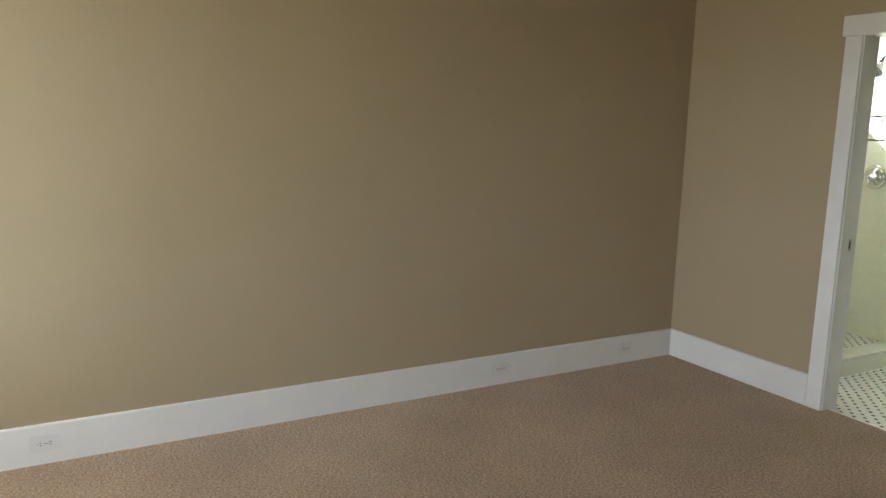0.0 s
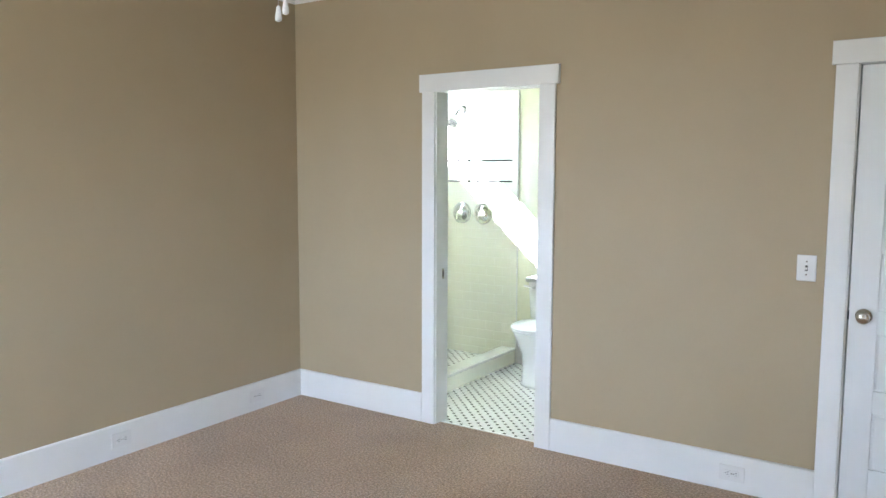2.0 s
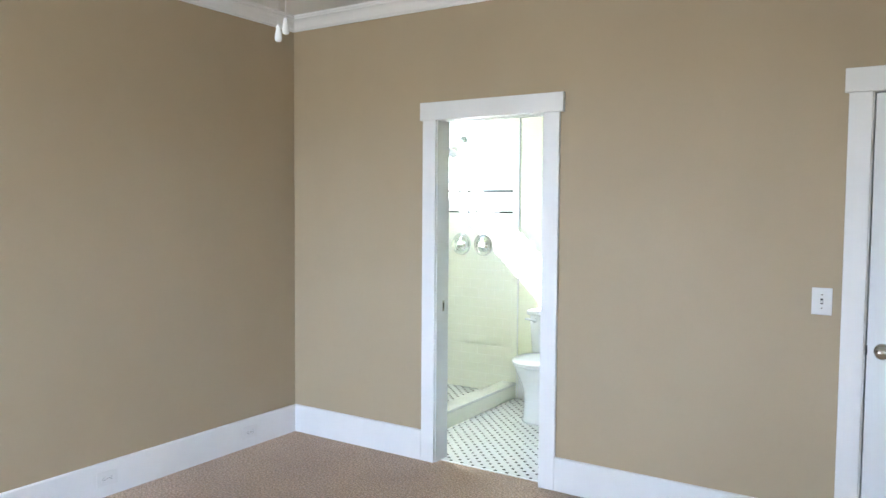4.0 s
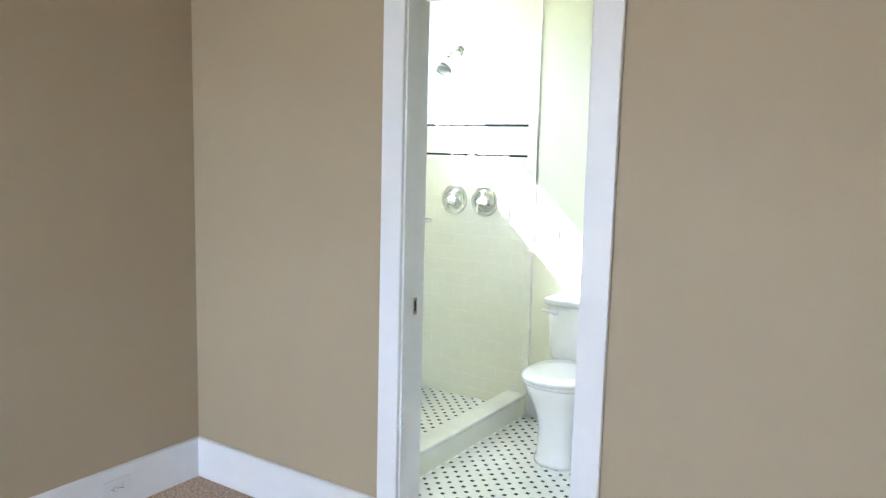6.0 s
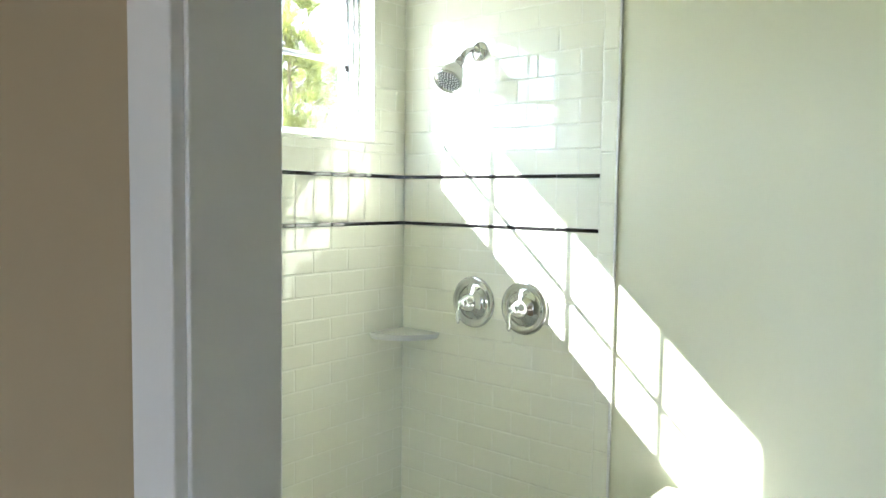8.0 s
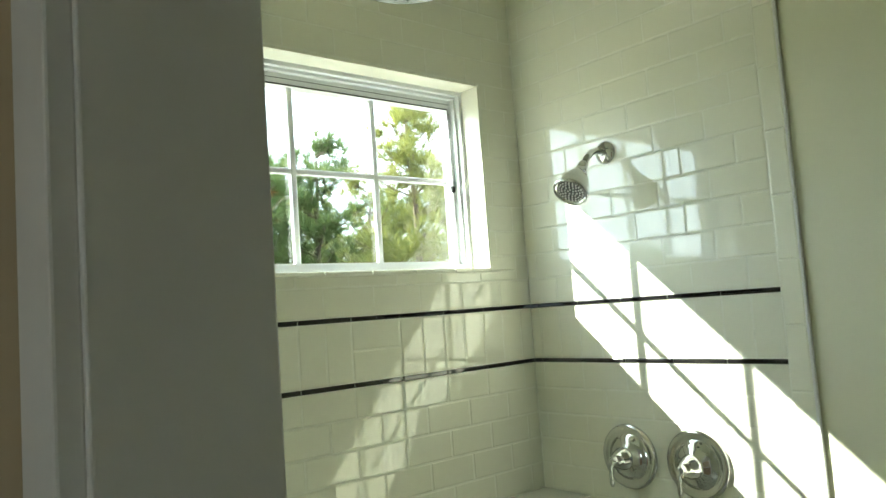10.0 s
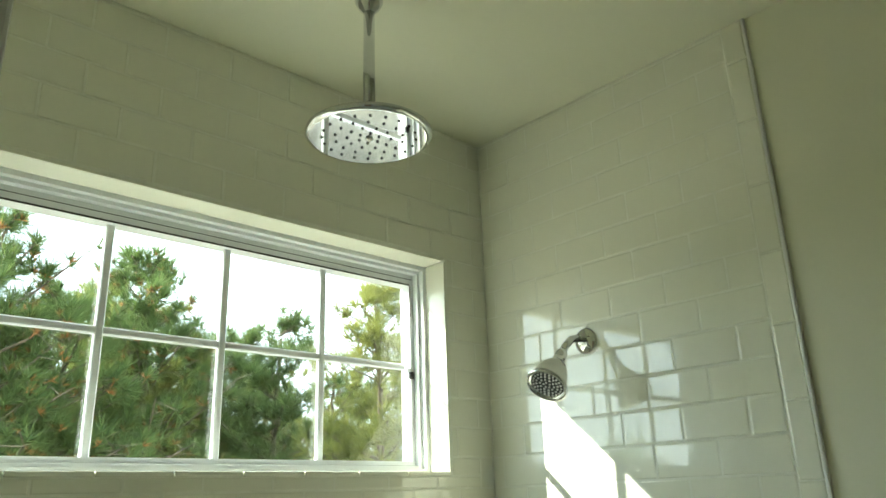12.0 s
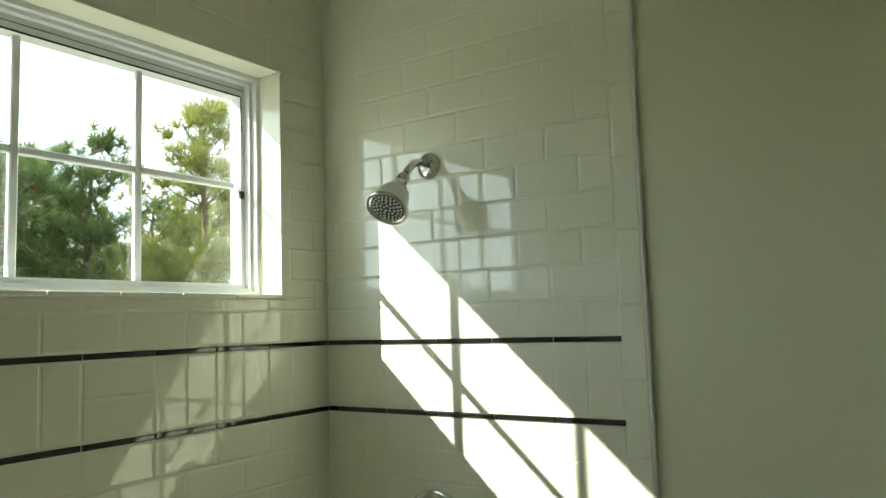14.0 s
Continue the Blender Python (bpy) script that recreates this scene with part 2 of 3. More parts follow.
# Unseen slab added only to block direct sun from the rear opening.
structure("sun_block_roof", boxes((-2.4, ROOM_X + 0.12, ROOM_Y - 2.4, ROOM_Y - 0.121, CEIL - 0.12, CEIL)), ceiling_paint, "unseen white roof slab added to keep the sun out of the rear window", "roof")
# Opening added out of view to let fill light onto the west wall.
structure("wall_east", boxes(
    (ROOM_X, ROOM_X + 0.12, ROOM_Y, -4.9, -0.06, TOP), (ROOM_X, ROOM_X + 0.12, -3.9, 0, -0.06, TOP),
    (ROOM_X, ROOM_X + 0.12, -4.9, -3.9, -0.06, 0.7), (ROOM_X, ROOM_X + 0.12, -4.9, -3.9, 2.2, TOP)),
    tan_paint, "plain tan painted wall with an assumed window opening, out of view", "wall")
structure("ceiling", boxes((-0.17, ROOM_X + 0.12, ROOM_Y - 0.12, 0.062, CEIL, CEIL + 0.1)), ceiling_paint, "flat white painted bedroom ceiling", "ceiling")

BASE = [(0, 0), (0, 0.182), (-0.011, 0.182), (-0.016, 0.177), (-0.016, 0)]


def baseboard(name, m, length, label="tall flat white painted baseboard above the carpet"):
    structure(name, moved(extruded(BASE, length), m), trim_paint, label, "baseboard")


baseboard("baseboard_west", pose(0, ROOM_Y, 0, 0, 0, 90), -ROOM_Y)
baseboard("baseboard_north_1", pose(0.016, 0, 0), 1.048 - 0.016)
baseboard("baseboard_north_2", pose(1.925, 0, 0), 3.268 - 1.925)
baseboard("baseboard_north_3", pose(4.27, 0, 0), ROOM_X - 4.27)
baseboard("baseboard_south", pose(ROOM_X, ROOM_Y, 0, 0, 0, 180), ROOM_X)
baseboard("baseboard_east", pose(ROOM_X, 0, 0, 0, 0, -90), -ROOM_Y)

CROWN = [(0, CEIL - 0.084), (-0.010, CEIL - 0.084), (-0.012, CEIL - 0.074), (-0.018, CEIL - 0.070), (-0.026, CEIL - 0.052),
         (-0.040, CEIL - 0.036), (-0.056, CEIL - 0.027), (-0.070, CEIL - 0.023), (-0.072, CEIL - 0.014), (-0.082, CEIL - 0.012),
         (-0.084, CEIL), (0, CEIL)]
for cname, cm, cl in (("trim_crown_west", pose(0, ROOM_Y, 0, 0, 0, 90), -ROOM_Y), ("trim_crown_north", pose(0, 0, 0), ROOM_X),
                      ("trim_crown_south", pose(ROOM_X, ROOM_Y, 0, 0, 0, 180), ROOM_X), ("trim_crown_east", pose(ROOM_X, 0, 0, 0, 0, -90), -ROOM_Y)):
    structure(cname, moved(extruded(CROWN, cl), cm), trim_paint, "white painted moulded crown along the ceiling", "crown moulding")


def doorway_trim(name, d, label):
    """Casings, eared header and jambs of a doorway in the north wall."""
    x0, x1, top = d
    root = tagged(new(name), label, "door frame", kind="structure")
    for a, b in ((x0 - 0.096, x0 - 0.006), (x1 + 0.000, x1 + 0.093)):
        part("casing", soften(boxes((a, b, -0.019, -0.0005, 0, top + 0.001)), 0.0025), trim_paint, root)
    part("header", soften(boxes((x0 - 0.112, x1 + 0.116, -0.026, -0.0005, top + 0.0015, top + 0.104)), 0.0025), trim_paint, root)
    return root


frame_1 = doorway_trim("door_frame_1", D1, "white painted flat casing round an open pocket doorway")
for y0, y1 in ((-0.0005, 0.127),):
    part("jamb", soften(boxes((D1[0] - 0.0195, D1[0], y0 - 0.001, y1, 0, D1[2] + 0.0195)), 0.002), trim_paint, frame_1)
for y0, y1 in ((-0.0015, 0.038), (0.086, 0.127)):
    part("jamb", soften(boxes((D1[1], D1[1] + 0.0195, y0, y1, 0, D1[2] + 0.0195)), 0.002), trim_paint, frame_1)
    part("head_jamb", soften(boxes((D1[0] + 0.0005, D1[1] - 0.0005, y0, y1, D1[2], D1[2] + 0.0195)), 0.002), trim_paint, frame_1)
for a, b in ((D1[0] - 0.110, D1[0] - 0.022), (D1[1] + 0.022, D1[1] + 0.110)):
    part("casing", soften(boxes((a, b, WALL_Y + 0.001, WALL_Y + 0.013, 0, D1[2])), 0.0025), trim_paint, frame_1)
part("header", soften(boxes((D1[0] - 0.12, D1[1] + 0.12, WALL_Y + 0.001, WALL_Y + 0.016, D1[2] + 0.022, D1[2] + 0.104)), 0.0025), trim_paint, frame_1)
part("strike_plate", soften(boxes((D1[0] - 0.0005, D1[0] + 0.0014, 0.062, 0.083, 0.902, 0.966)), 0.0006, 1), nickel, frame_1, "nickel strike plate let into the jamb")
part("strike_hole", boxes((D1[0] + 0.0005, D1[0] + 0.0019, 0.067, 0.078, 0.915, 0.953)), dark_slot, frame_1, "dark slot in the strike plate")
pocket = tagged(new("door_1"), "white pocket door slid away into the wall", "door", kind="structure")
part("door_edge", soften(boxes((D1[1] + 0.006, D1[1] + 0.0185, 0.043, 0.081, 0.012, D1[2] + 0.01)), 0.002), door_paint, pocket)

frame_2 = doorway_trim("door_frame_2", D2, "white painted flat casing round a closed door")
for a, b in ((D2[0] - 0.0195, D2[0]), (D2[1], D2[1] + 0.0195)):
    part("jamb", boxes((a, b, -0.0015, 0.122, 0, D2[2] + 0.0195)), trim_paint, frame_2)
part("head_jamb", boxes((D2[0], D2[1], -0.0015, 0.122, D2[2], D2[2] + 0.0195)), trim_paint, frame_2)
door_2 = tagged(new("door_2"), "closed white five-panel interior door with a nickel knob", "door", kind="structure")
LX0, LX1, LZ0, LZ1 = D2[0] + 0.005, D2[1] - 0.005, 0.010, D2[2] - 0.005
PANELS = [(0.23 + 0.36 * i, 0.49 + 0.36 * i) for i in range(5)]
PX0, PX1 = LX0 + 0.113, LX1 - 0.113
for a, b in ((LX0, PX0), (PX1, LX1)):
    part("stile", soften(boxes((a, b, 0.003, 0.038, LZ0, LZ1)), 0.0015, 1), door_paint, door_2)
edges_z = [LZ0] + [z for p in PANELS for z in p] + [LZ1]
for a, b in zip(edges_z[::2], edges_z[1::2]):
    part("rail", boxes((PX0, PX1, 0.0034, 0.0376, a, b)), door_paint, door_2)
for a, b in PANELS:
    bm = boxes((PX0, PX1, 0.016, 0.030, a, b))
    front = [f for f in bm.faces if f.normal.y < -0.9 or f.calc_center_median().y < 0.0161]
    bmesh.ops.inset_region(bm, faces=front, thickness=0.012)
    bmesh.ops.inset_region(bm, faces=front, thickness=0.018, depth=0.006)
    part("panel", bm, door_paint, door_2)
knob = part("knob", turned([(0.033, 0.0), (0.034, 0.004), (0.030, 0.008), (0.013, 0.011), (0.0115, 0.030), (0.020, 0.036), (0.027, 0.045),
                            (0.0285, 0.054), (0.024, 0.062), (0.012, 0.066), (0.004, 0.067)], 36, None, "Y", (3.427, 0.003, 0.925)), nickel, door_2, "satin nickel round knob", True)
part("latch", boxes((LX0 - 0.003, LX0 + 0.002, -0.0035, 0.010, 0.905, 0.945)), dark_slot, door_2)
structure("wall_closet", boxes((3.2, 4.4, 0.126, 0.14, -0.06, 2.3)), tan_paint, "plain wall behind the closed door", "wall")


def outlet(at, turn, blank=False):
    """A wide duplex outlet lying in the baseboard; its face looks along -y before the turn."""
    root = thing("wall_outlet", "white duplex wall outlet set sideways in the baseboard", "outlet", "outlets in the baseboard", at)
    root.rotation_euler = (0, 0, radians(turn))
    bm = soften(boxes((-0.060, 0.060, -0.006, 0, -0.039, 0.039)), 0.003)
    part("cover_plate", bm, plate_plastic, root)
    for s in (-1, 1):
        f = part("socket_face", soften(boxes((s * 0.0195 - 0.014, s * 0.0195 + 0.014, -0.0085, -0.005, -0.016, 0.016)), 0.003), plate_plastic, root)
        bm = bmesh.new()
        for dz in (-0.006, 0.006):
            box(bm, s * 0.0195 - 0.002, s * 0.0195 + 0.006, -0.0092, -0.0080, dz - 0.0012, dz + 0.0012)
        turned([(0.0025, 0.0075), (0.0025, 0.0092)], 10, bm, "Y", (s * 0.0195 - 0.0085, 0, 0))
        part("slots", bm, dark_slot, f)
    part("screw", turned([(0.003, 0.0055), (0.003, 0.0072), (0.001, 0.0076)], 12, None, "Y"), nickel, root)
    return root


for y in (-0.423, -1.405, -3.805):
    outlet((0.0155, y, 0.097), 90)
outlet((2.905, -0.0155, 0.090), 0)

switch = thing("light_switch", "white toggle light switch on the tan wall", "switch", "", (3.188, 0, 1.123))
part("cover_plate", soften(boxes((-0.041, 0.041, -0.006, -0.0003, -0.060, 0.060)), 0.003), plate_plastic, switch)
part("slot", boxes((-0.0055, 0.0055, -0.0066, -0.0055, -0.0125, 0.0125)), dark_slot, switch)
part("toggle", moved(soften(boxes((-0.0042, 0.0042, -0.015, -0.004, -0.005, 0.005)), 0.0015), pose(0, 0, 0.002, 20)), plate_plastic, switch)
for z in (-0.030, 0.030):
    part("screw", turned([(0.003, 0.0055), (0.003, 0.0070), (0.001, 0.0074)], 12, None, "Y", (0, 0, z)), nickel, switch)

vent = thing("ceiling_vent", "white stamped-metal ceiling register with angled louvres", "vent", "", (0.385, -0.655, CEIL))
bm = bmesh.new()
for r in ((-0.085, 0.085, -0.165, -0.135), (-0.085, 0.085, 0.135, 0.165), (-0.085, -0.055, -0.135, 0.135), (0.055, 0.085, -0.135, 0.135)):
    box(bm, *r, -0.007, -0.0004)
part("frame", bm, trim_paint, vent)
part("backing", boxes((-0.055, 0.055, -0.135, 0.135, -0.0016, -0.0005)), dark_slot, vent)
part("divider", boxes((-0.055, 0.055, -0.004, 0.004, -0.007, -0.0017)), trim_paint, vent)
for i in range(16):
    y = -0.126 + i * 0.0168
    tilt = 38 if y < 0 else -38
    part("louvre", moved(boxes((-0.055, 0.055, -0.006, 0.006, -0.0006, 0.0006)), pose(0, y, -0.0065, tilt)), trim_paint, vent)

# pull chains of a fan above the view
PULL = (1.912, -2.032)
for name, dx, dy, z, high in (("long", 0, 0, 2.042, 0), ("short", 0.019, 0.012, 2.064, 0)):
    ch = thing("pull_chain", "white wooden fan pull on a fine ball chain", "pull chain", "fan pulls", (PULL[0] + dx, PULL[1] + dy, z))
    part("pull", turned([(0.003, 0.025), (0.0062, 0.022), (0.007, 0.014), (0.0105, -0.006), (0.0112, -0.014), (0.0092, -0.021), (0.003, -0.024)][::-1], 20), trim_paint, ch, "white bell-shaped pull", True)
    part("chain", tube([(0, 0, 0.024), (0, 0, CEIL - z - 0.006)], 0.0007, 6), plate_plastic, ch, "fine metal ball chain")
    part("canopy", turned([(0.012, CEIL - z - 0.012), (0.016, CEIL - z - 0.004), (0.016, CEIL - z - 0.0005)], 20), trim_paint, ch)

# ---- structure: bathroom ----
R = 0.02


def pierced(x0, x1, grow):
    y0, y1, z0, z1 = WIN[0] - grow, WIN[1] + grow, WIN[2] - grow, WIN[3] + grow
    return [(x0, x1, 0.062, y0, -0.5, TOP), (x0, x1, y1, YB + 0.15, -0.5, TOP), (x0, x1, y0, y1, -0.5, z0), (x0, x1, y0, y1, z1, TOP)]


structure("wall_bath_west", boxes(*pierced(-0.0955, XW - 0.0008, 0), *pierced(-0.182, -0.0956, R)), grout,
          "grouted shower wall under white subway tile", "wall")
wall_tile = bpy.data.objects["wall_bath_west"]
structure("wall_bath_north", boxes((XW - 0.0017, 0.8435, YB + 0.0008, YB + 0.15, -0.5, TOP)), grout, "grouted shower wall under white subway tile", "wall")
wall_tile_n = bpy.data.objects["wall_bath_north"]
structure("wall_bath_paint", boxes((0.8435, BATH_X, YB + 0.008, YB + 0.15, -0.5, TOP)), bath_paint, "cream painted bathroom wall", "wall")
structure("wall_bath_east", boxes((BATH_X, BATH_X + 0.1, 0.062, YB + 0.15, -0.06, TOP)), bath_paint, "plain cream painted bathroom wall", "wall")
structure("wall_bath_south", boxes(
    (XW - 0.0017, D1[0] - 0.02, 0.0625, WALL_Y, -0.06, TOP), (D1[1] + 0.02, BATH_X, 0.0625, WALL_Y, -0.06, TOP),
    (D1[0] - 0.02, D1[1] + 0.02, 0.0625, WALL_Y, D1[2] + 0.02, TOP)), bath_paint, "cream painted bathroom wall round the doorway", "wall")
structure("ceiling_bath", boxes((-0.17, BATH_X + 0.1, 0.0625, YB + 0.15, CEIL, CEIL + 0.1)), bath_paint, "pale cream painted bathroom ceiling", "ceiling")
bath_floor = structure("floor_bath", boxes((XW, BATH_X, 0.0585, YB + 0.006, -0.06, -0.0009)), grout, "white and black mosaic tile floor with pale grout", "floor")
shower_floor = structure("floor_shower", boxes((XW, 0.73, WALL_Y, YB + 0.006, -0.0008, 0.0291)), grout, "white and black mosaic shower floor", "floor")
structure("trim_threshold", soften(boxes((D1[0], D1[1], 0.050, 0.066, -0.01, 0.004)), 0.003), trim_paint, "thin white strip where carpet meets tile", "threshold")
baseboard("baseboard_bath", pose(0.862, YB + 0.008, 0), BATH_X - 0.862, "flat white painted bathroom baseboard")

curb = thing("shower_curb", "white stone curb along the edge of the shower", "shower curb", "", (0.78, 0.87, 0))
part("curb_body", boxes((-0.055, 0.055, WALL_Y + 0.001 - 0.87, YB - 0.001 - 0.87, -0.003, 0.104)), white_glaze, curb, "white tiled curb face")
part("curb_cap", soften(boxes((-0.062, 0.062, WALL_Y + 0.001 - 0.87, YB - 0.001 - 0.87, 0.104, 0.126)), 0.005, 3), curb_stone, curb, "white cultured marble cap")

# ---- shower window ----
window_1 = tagged(new("window_1"), "white vinyl window with eight panes and thin grilles", "window", kind="structure")
FX0, FX1 = -0.180, -0.096
Y0, Y1, Z0, Z1 = WIN


def ring(x0, x1, y0, y1, z0, z1, w):
    return boxes((x0, x1, y0, y1, z0, z0 + w), (x0, x1, y0, y1, z1 - w, z1), (x0, x1, y0, y0 + w, z0 + w, z1 - w), (x0, x1, y1 - w, y1, z0 + w, z1 - w))


part("window_frame", ring(FX0, FX1, Y0 - R + 0.001, Y1 + R - 0.001, Z0 - R + 0.001, Z1 + R - 0.001, R + 0.016), vinyl, window_1)
part("frame_step", ring(FX0 + 0.01, FX1 - 0.016, Y0 + 0.014, Y1 - 0.014, Z0 + 0.014, Z1 - 0.014, 0.012), vinyl, window_1)
GY0, GY1, GZ0, GZ1 = 0.328, 1.430, 1.814, 2.298
sash = part("sash", boxes(
    (-0.170, -0.130, Y0 + 0.022, Y1 - 0.022, Z0 + 0.022, GZ0), (-0.170, -0.130, Y0 + 0.022, Y1 - 0.022, GZ1, Z1 - 0.022),
    (-0.170, -0.130, Y0 + 0.022, GY0, GZ0, GZ1), (-0.170, -0.130, GY1, Y1 - 0.022, GZ0, GZ1)), vinyl, window_1)
part("sash_groove", boxes((-0.1305, -0.1294, Y0 + 0.03, Y1 - 0.03, GZ1 + 0.018, GZ1 + 0.0195), (-0.1305, -0.1294, Y0 + 0.03, Y1 - 0.03, GZ0 - 0.012, GZ0 - 0.0107)), dark_slot, window_1)
bm = boxes((-0.1305, -0.1290, GY0, GY1, GZ1, GZ1 + 0.004), (-0.1305, -0.1290, GY1, GY1 + 0.003, GZ1 - 0.09, GZ1))
part("gasket", bm, dark_slot, window_1, "dark rubber glazing gasket")
MZ = 2.067
mun_y = [1.1475, 0.8745, 0.6015]
for y in mun_y:
    part("grille_bar", soften(boxes((-0.157, -0.143, y - 0.009, y + 0.009, GZ0 - 0.002, GZ1 + 0.002)), 0.003, 1), vinyl, window_1)
cols = [GY0] + mun_y[::-1] + [GY1]
for a, b in zip(cols, cols[1:]):
    part("grille_bar", soften(boxes((-0.156, -0.144, a + 0.006, b - 0.006, MZ - 0.009, MZ + 0.009)), 0.003, 1), vinyl, window_1)
    for z0, z1 in ((GZ0 - 0.003, MZ), (MZ, GZ1 + 0.003)):
        pane = part("pane", boxes((-0.1640, -0.1600, a, b, z0, z1)), glass, window_1)
        pane.visible_shadow = False
part("sash_latch", soften(boxes((-0.134, -0.124, GY1 - 0.004, GY1 + 0.008, MZ - 0.035, MZ - 0.015)), 0.002), dark_slot, window_1)
# tiled reveal: sill, head and two cheeks
for k in range(8):
    a = Y0 + 0.001 + k * (Y1 - Y0 - 0.002) / 8
    part("sill_nosing", soften(boxes((-0.032, XW + 0.004, a, a + (Y1 - Y0 - 0.002) / 8 - 0.002, Z0 - 0.004, Z0 + 0.0065)), 0.002, 2), white_glaze, window_1)
reveal = [("sill", (FX1, -0.0325, Y0 + 0.001, Y1 - 0.001, Z0 - 0.004, Z0 + 0.006)), ("head_reveal", (FX1, XW - 0.001, Y0 + 0.007, Y1 - 0.007, Z1 - 0.006, Z1 + 0.002)),
          ("side_reveal", (FX1, XW - 0.001, Y1 - 0.006, Y1 + 0.002, Z0 + 0.0065, Z1 - 0.0065)), ("side_reveal", (FX1, XW - 0.001, Y0 - 0.002, Y0 + 0.006, Z0 + 0.0065, Z1 - 0.0065))]
for rn, rb in reveal:
    part(rn, soften(boxes(rb), 0.002, 3), white_glaze, window_1, "glossy white tiled window reveal" if rn == "sill" else "")

# ---- shower fittings ----
rain = thing("rain_shower_head", "round polished chrome rain shower head on a ceiling arm", "shower head", "", (0.338, 0.928, 2.420))
part("plate", turned([(0.118, 0.0), (0.126, 0.001), (0.130, 0.005), (0.130, 0.011), (0.126, 0.014), (0.060, 0.019), (0.024, 0.026), (0.018, 0.034)], 72), chrome, rain, "polished chrome spray plate", True)
bpy.data.objects["plate"].data.polygons[-2].use_smooth = False
part("arm", tube([(0, 0, 0.030), (0, 0, CEIL - 2.420 - 0.02)], 0.0125, 24), chrome, rain, "", True)
part("collar", turned([(0.016, 0.030), (0.016, 0.048), (0.012, 0.052)], 24), chrome, rain, "", True)
part("flange", turned([(0.011, -0.036), (0.014, -0.030), (0.022, -0.022), (0.030, -0.008), (0.031, -0.0005)], 36, None, "Z", (0, 0, CEIL - 2.420)), chrome, rain, "round brushed flange at the ceiling", True)
part("centre_screw", turned([(0.004, -0.006), (0.0075, -0.004), (0.0085, 0.001)], 24), chrome, rain, "", True)
nozzle = mesh_of("nozzle", turned([(0.0024, -0.0022), (0.0036, 0.0015)], 10), dark_slot)
for rad, count in ((0.022, 6), (0.045, 10), (0.070, 14), (0.096, 20)):
    for i in range(count):
        a = 2 * math.pi * (i + 0.25 * (count % 4)) / count
        ob = new("nozzle", nozzle)
        ob.parent, ob.location = rain, (rad * math.cos(a), rad * math.sin(a), 0)

head = thing("wall_shower_head", "chrome bell shower head on a curved wall arm", "shower head", "", (0.326, YB, 2.082))
part("flange", turned([(0.033, 0.0005), (0.034, 0.004), (0.030, 0.010), (0.018, 0.015), (0.0105, 0.017)], 36, None, "Y"), chrome, head, "", True)
aim = Vector((0.04, -0.78, -0.92)).normalized()
arm_pts = [(0, -0.008, 0), (0, -0.045, 0.002), (0.001, -0.068, -0.004), (0.002, -0.088, -0.019), (0.003, -0.108, -0.040)]
part("arm", tube(arm_pts, 0.0095, 18), chrome, head, "", True)
end = Vector((0.003, -0.108, -0.040))
turn = aim.to_track_quat("Z", "Y").to_matrix().to_4x4()
bell = turned([(0.011, -0.004), (0.0145, 0.004), (0.0145, 0.018), (0.012, 0.021), (0.017, 0.026), (0.017, 0.034), (0.024, 0.042), (0.034, 0.060), (0.040, 0.080),
               (0.0445, 0.098), (0.0485, 0.104), (0.0505, 0.109), (0.0500, 0.114), (0.0465, 0.1155), (0.0415, 0.113), (0.039, 0.109)], 40)
part("bell", moved(bell, Matrix.Translation(end) @ turn), chrome, head, "polished chrome bell", True)
part("spray_face", moved(turned([(0.0385, 0.105), (0.0385, 0.1095), (0.0, 0.1105)], 32), Matrix.Translation(end) @ turn), nozzle_rubber, head, "grey dotted spray face")
dot = mesh_of("spray_nub", turned([(0.0030, 0.0), (0.0022, 0.003)], 8), plate_plastic)
for rad, count in ((0.008, 5), (0.017, 10), (0.026, 16), (0.034, 22)):
    for i in range(count):
        a = 2 * math.pi * i / count
        ob = new("spray_nub", dot)
        ob.parent = head
        ob.matrix_local = Matrix.Translation(end) @ turn @ Matrix.Translation((rad * math.cos(a), rad * math.sin(a), 0.1095))


def valve(x, z):
    root = thing("shower_valve", "round chrome shower valve with a small lever", "shower valve", "shower valves", (x, YB, z))
    part("escutcheon", turned([(0.088, 0.0005), (0.090, 0.004), (0.088, 0.009), (0.082, 0.012), (0.074, 0.012), (0.067, 0.008), (0.062, 0.010), (0.056, 0.018),
                               (0.045, 0.026), (0.034, 0.031), (0.030, 0.034)], 56, None, "Y"), chrome, root, "", True)
    part("hub", turned([(0.031, 0.030), (0.031, 0.040), (0.027, 0.044), (0.026, 0.052), (0.021, 0.057), (0.020, 0.064), (0.014, 0.072), (0.010, 0.080), (0.011, 0.086), (0.006, 0.091)],
                       36, None, "Y"), chrome, root, "", True)
    part("lever", tube([(0, -0.083, 0.002), (-0.001, -0.088, -0.014), (-0.002, -0.091, -0.034), (-0.003, -0.088, -0.056), (-0.003, -0.086, -0.066)],
                       [0.0045, 0.0048, 0.0052, 0.0070, 0.0045], 16), chrome, root, "", True)
    return root


for x in (0.318, 0.528):
    valve(x, 1.221)

shelf = thing("corner_shelf", "white ceramic quarter-round corner shelf in the shower", "shelf", "", (XW, YB, 1.082))
bm = bmesh.new()
arc = [(0.0005, -0.0005)] + [(0.0005 + 0.185 * math.sin(math.pi / 2 * i / 16), -0.0005 - 0.185 * math.cos(math.pi / 2 * i / 16)) for i in range(17)]
low = [bm.verts.new((x * 0.93, y * 0.93, -0.012)) for x, y in arc]
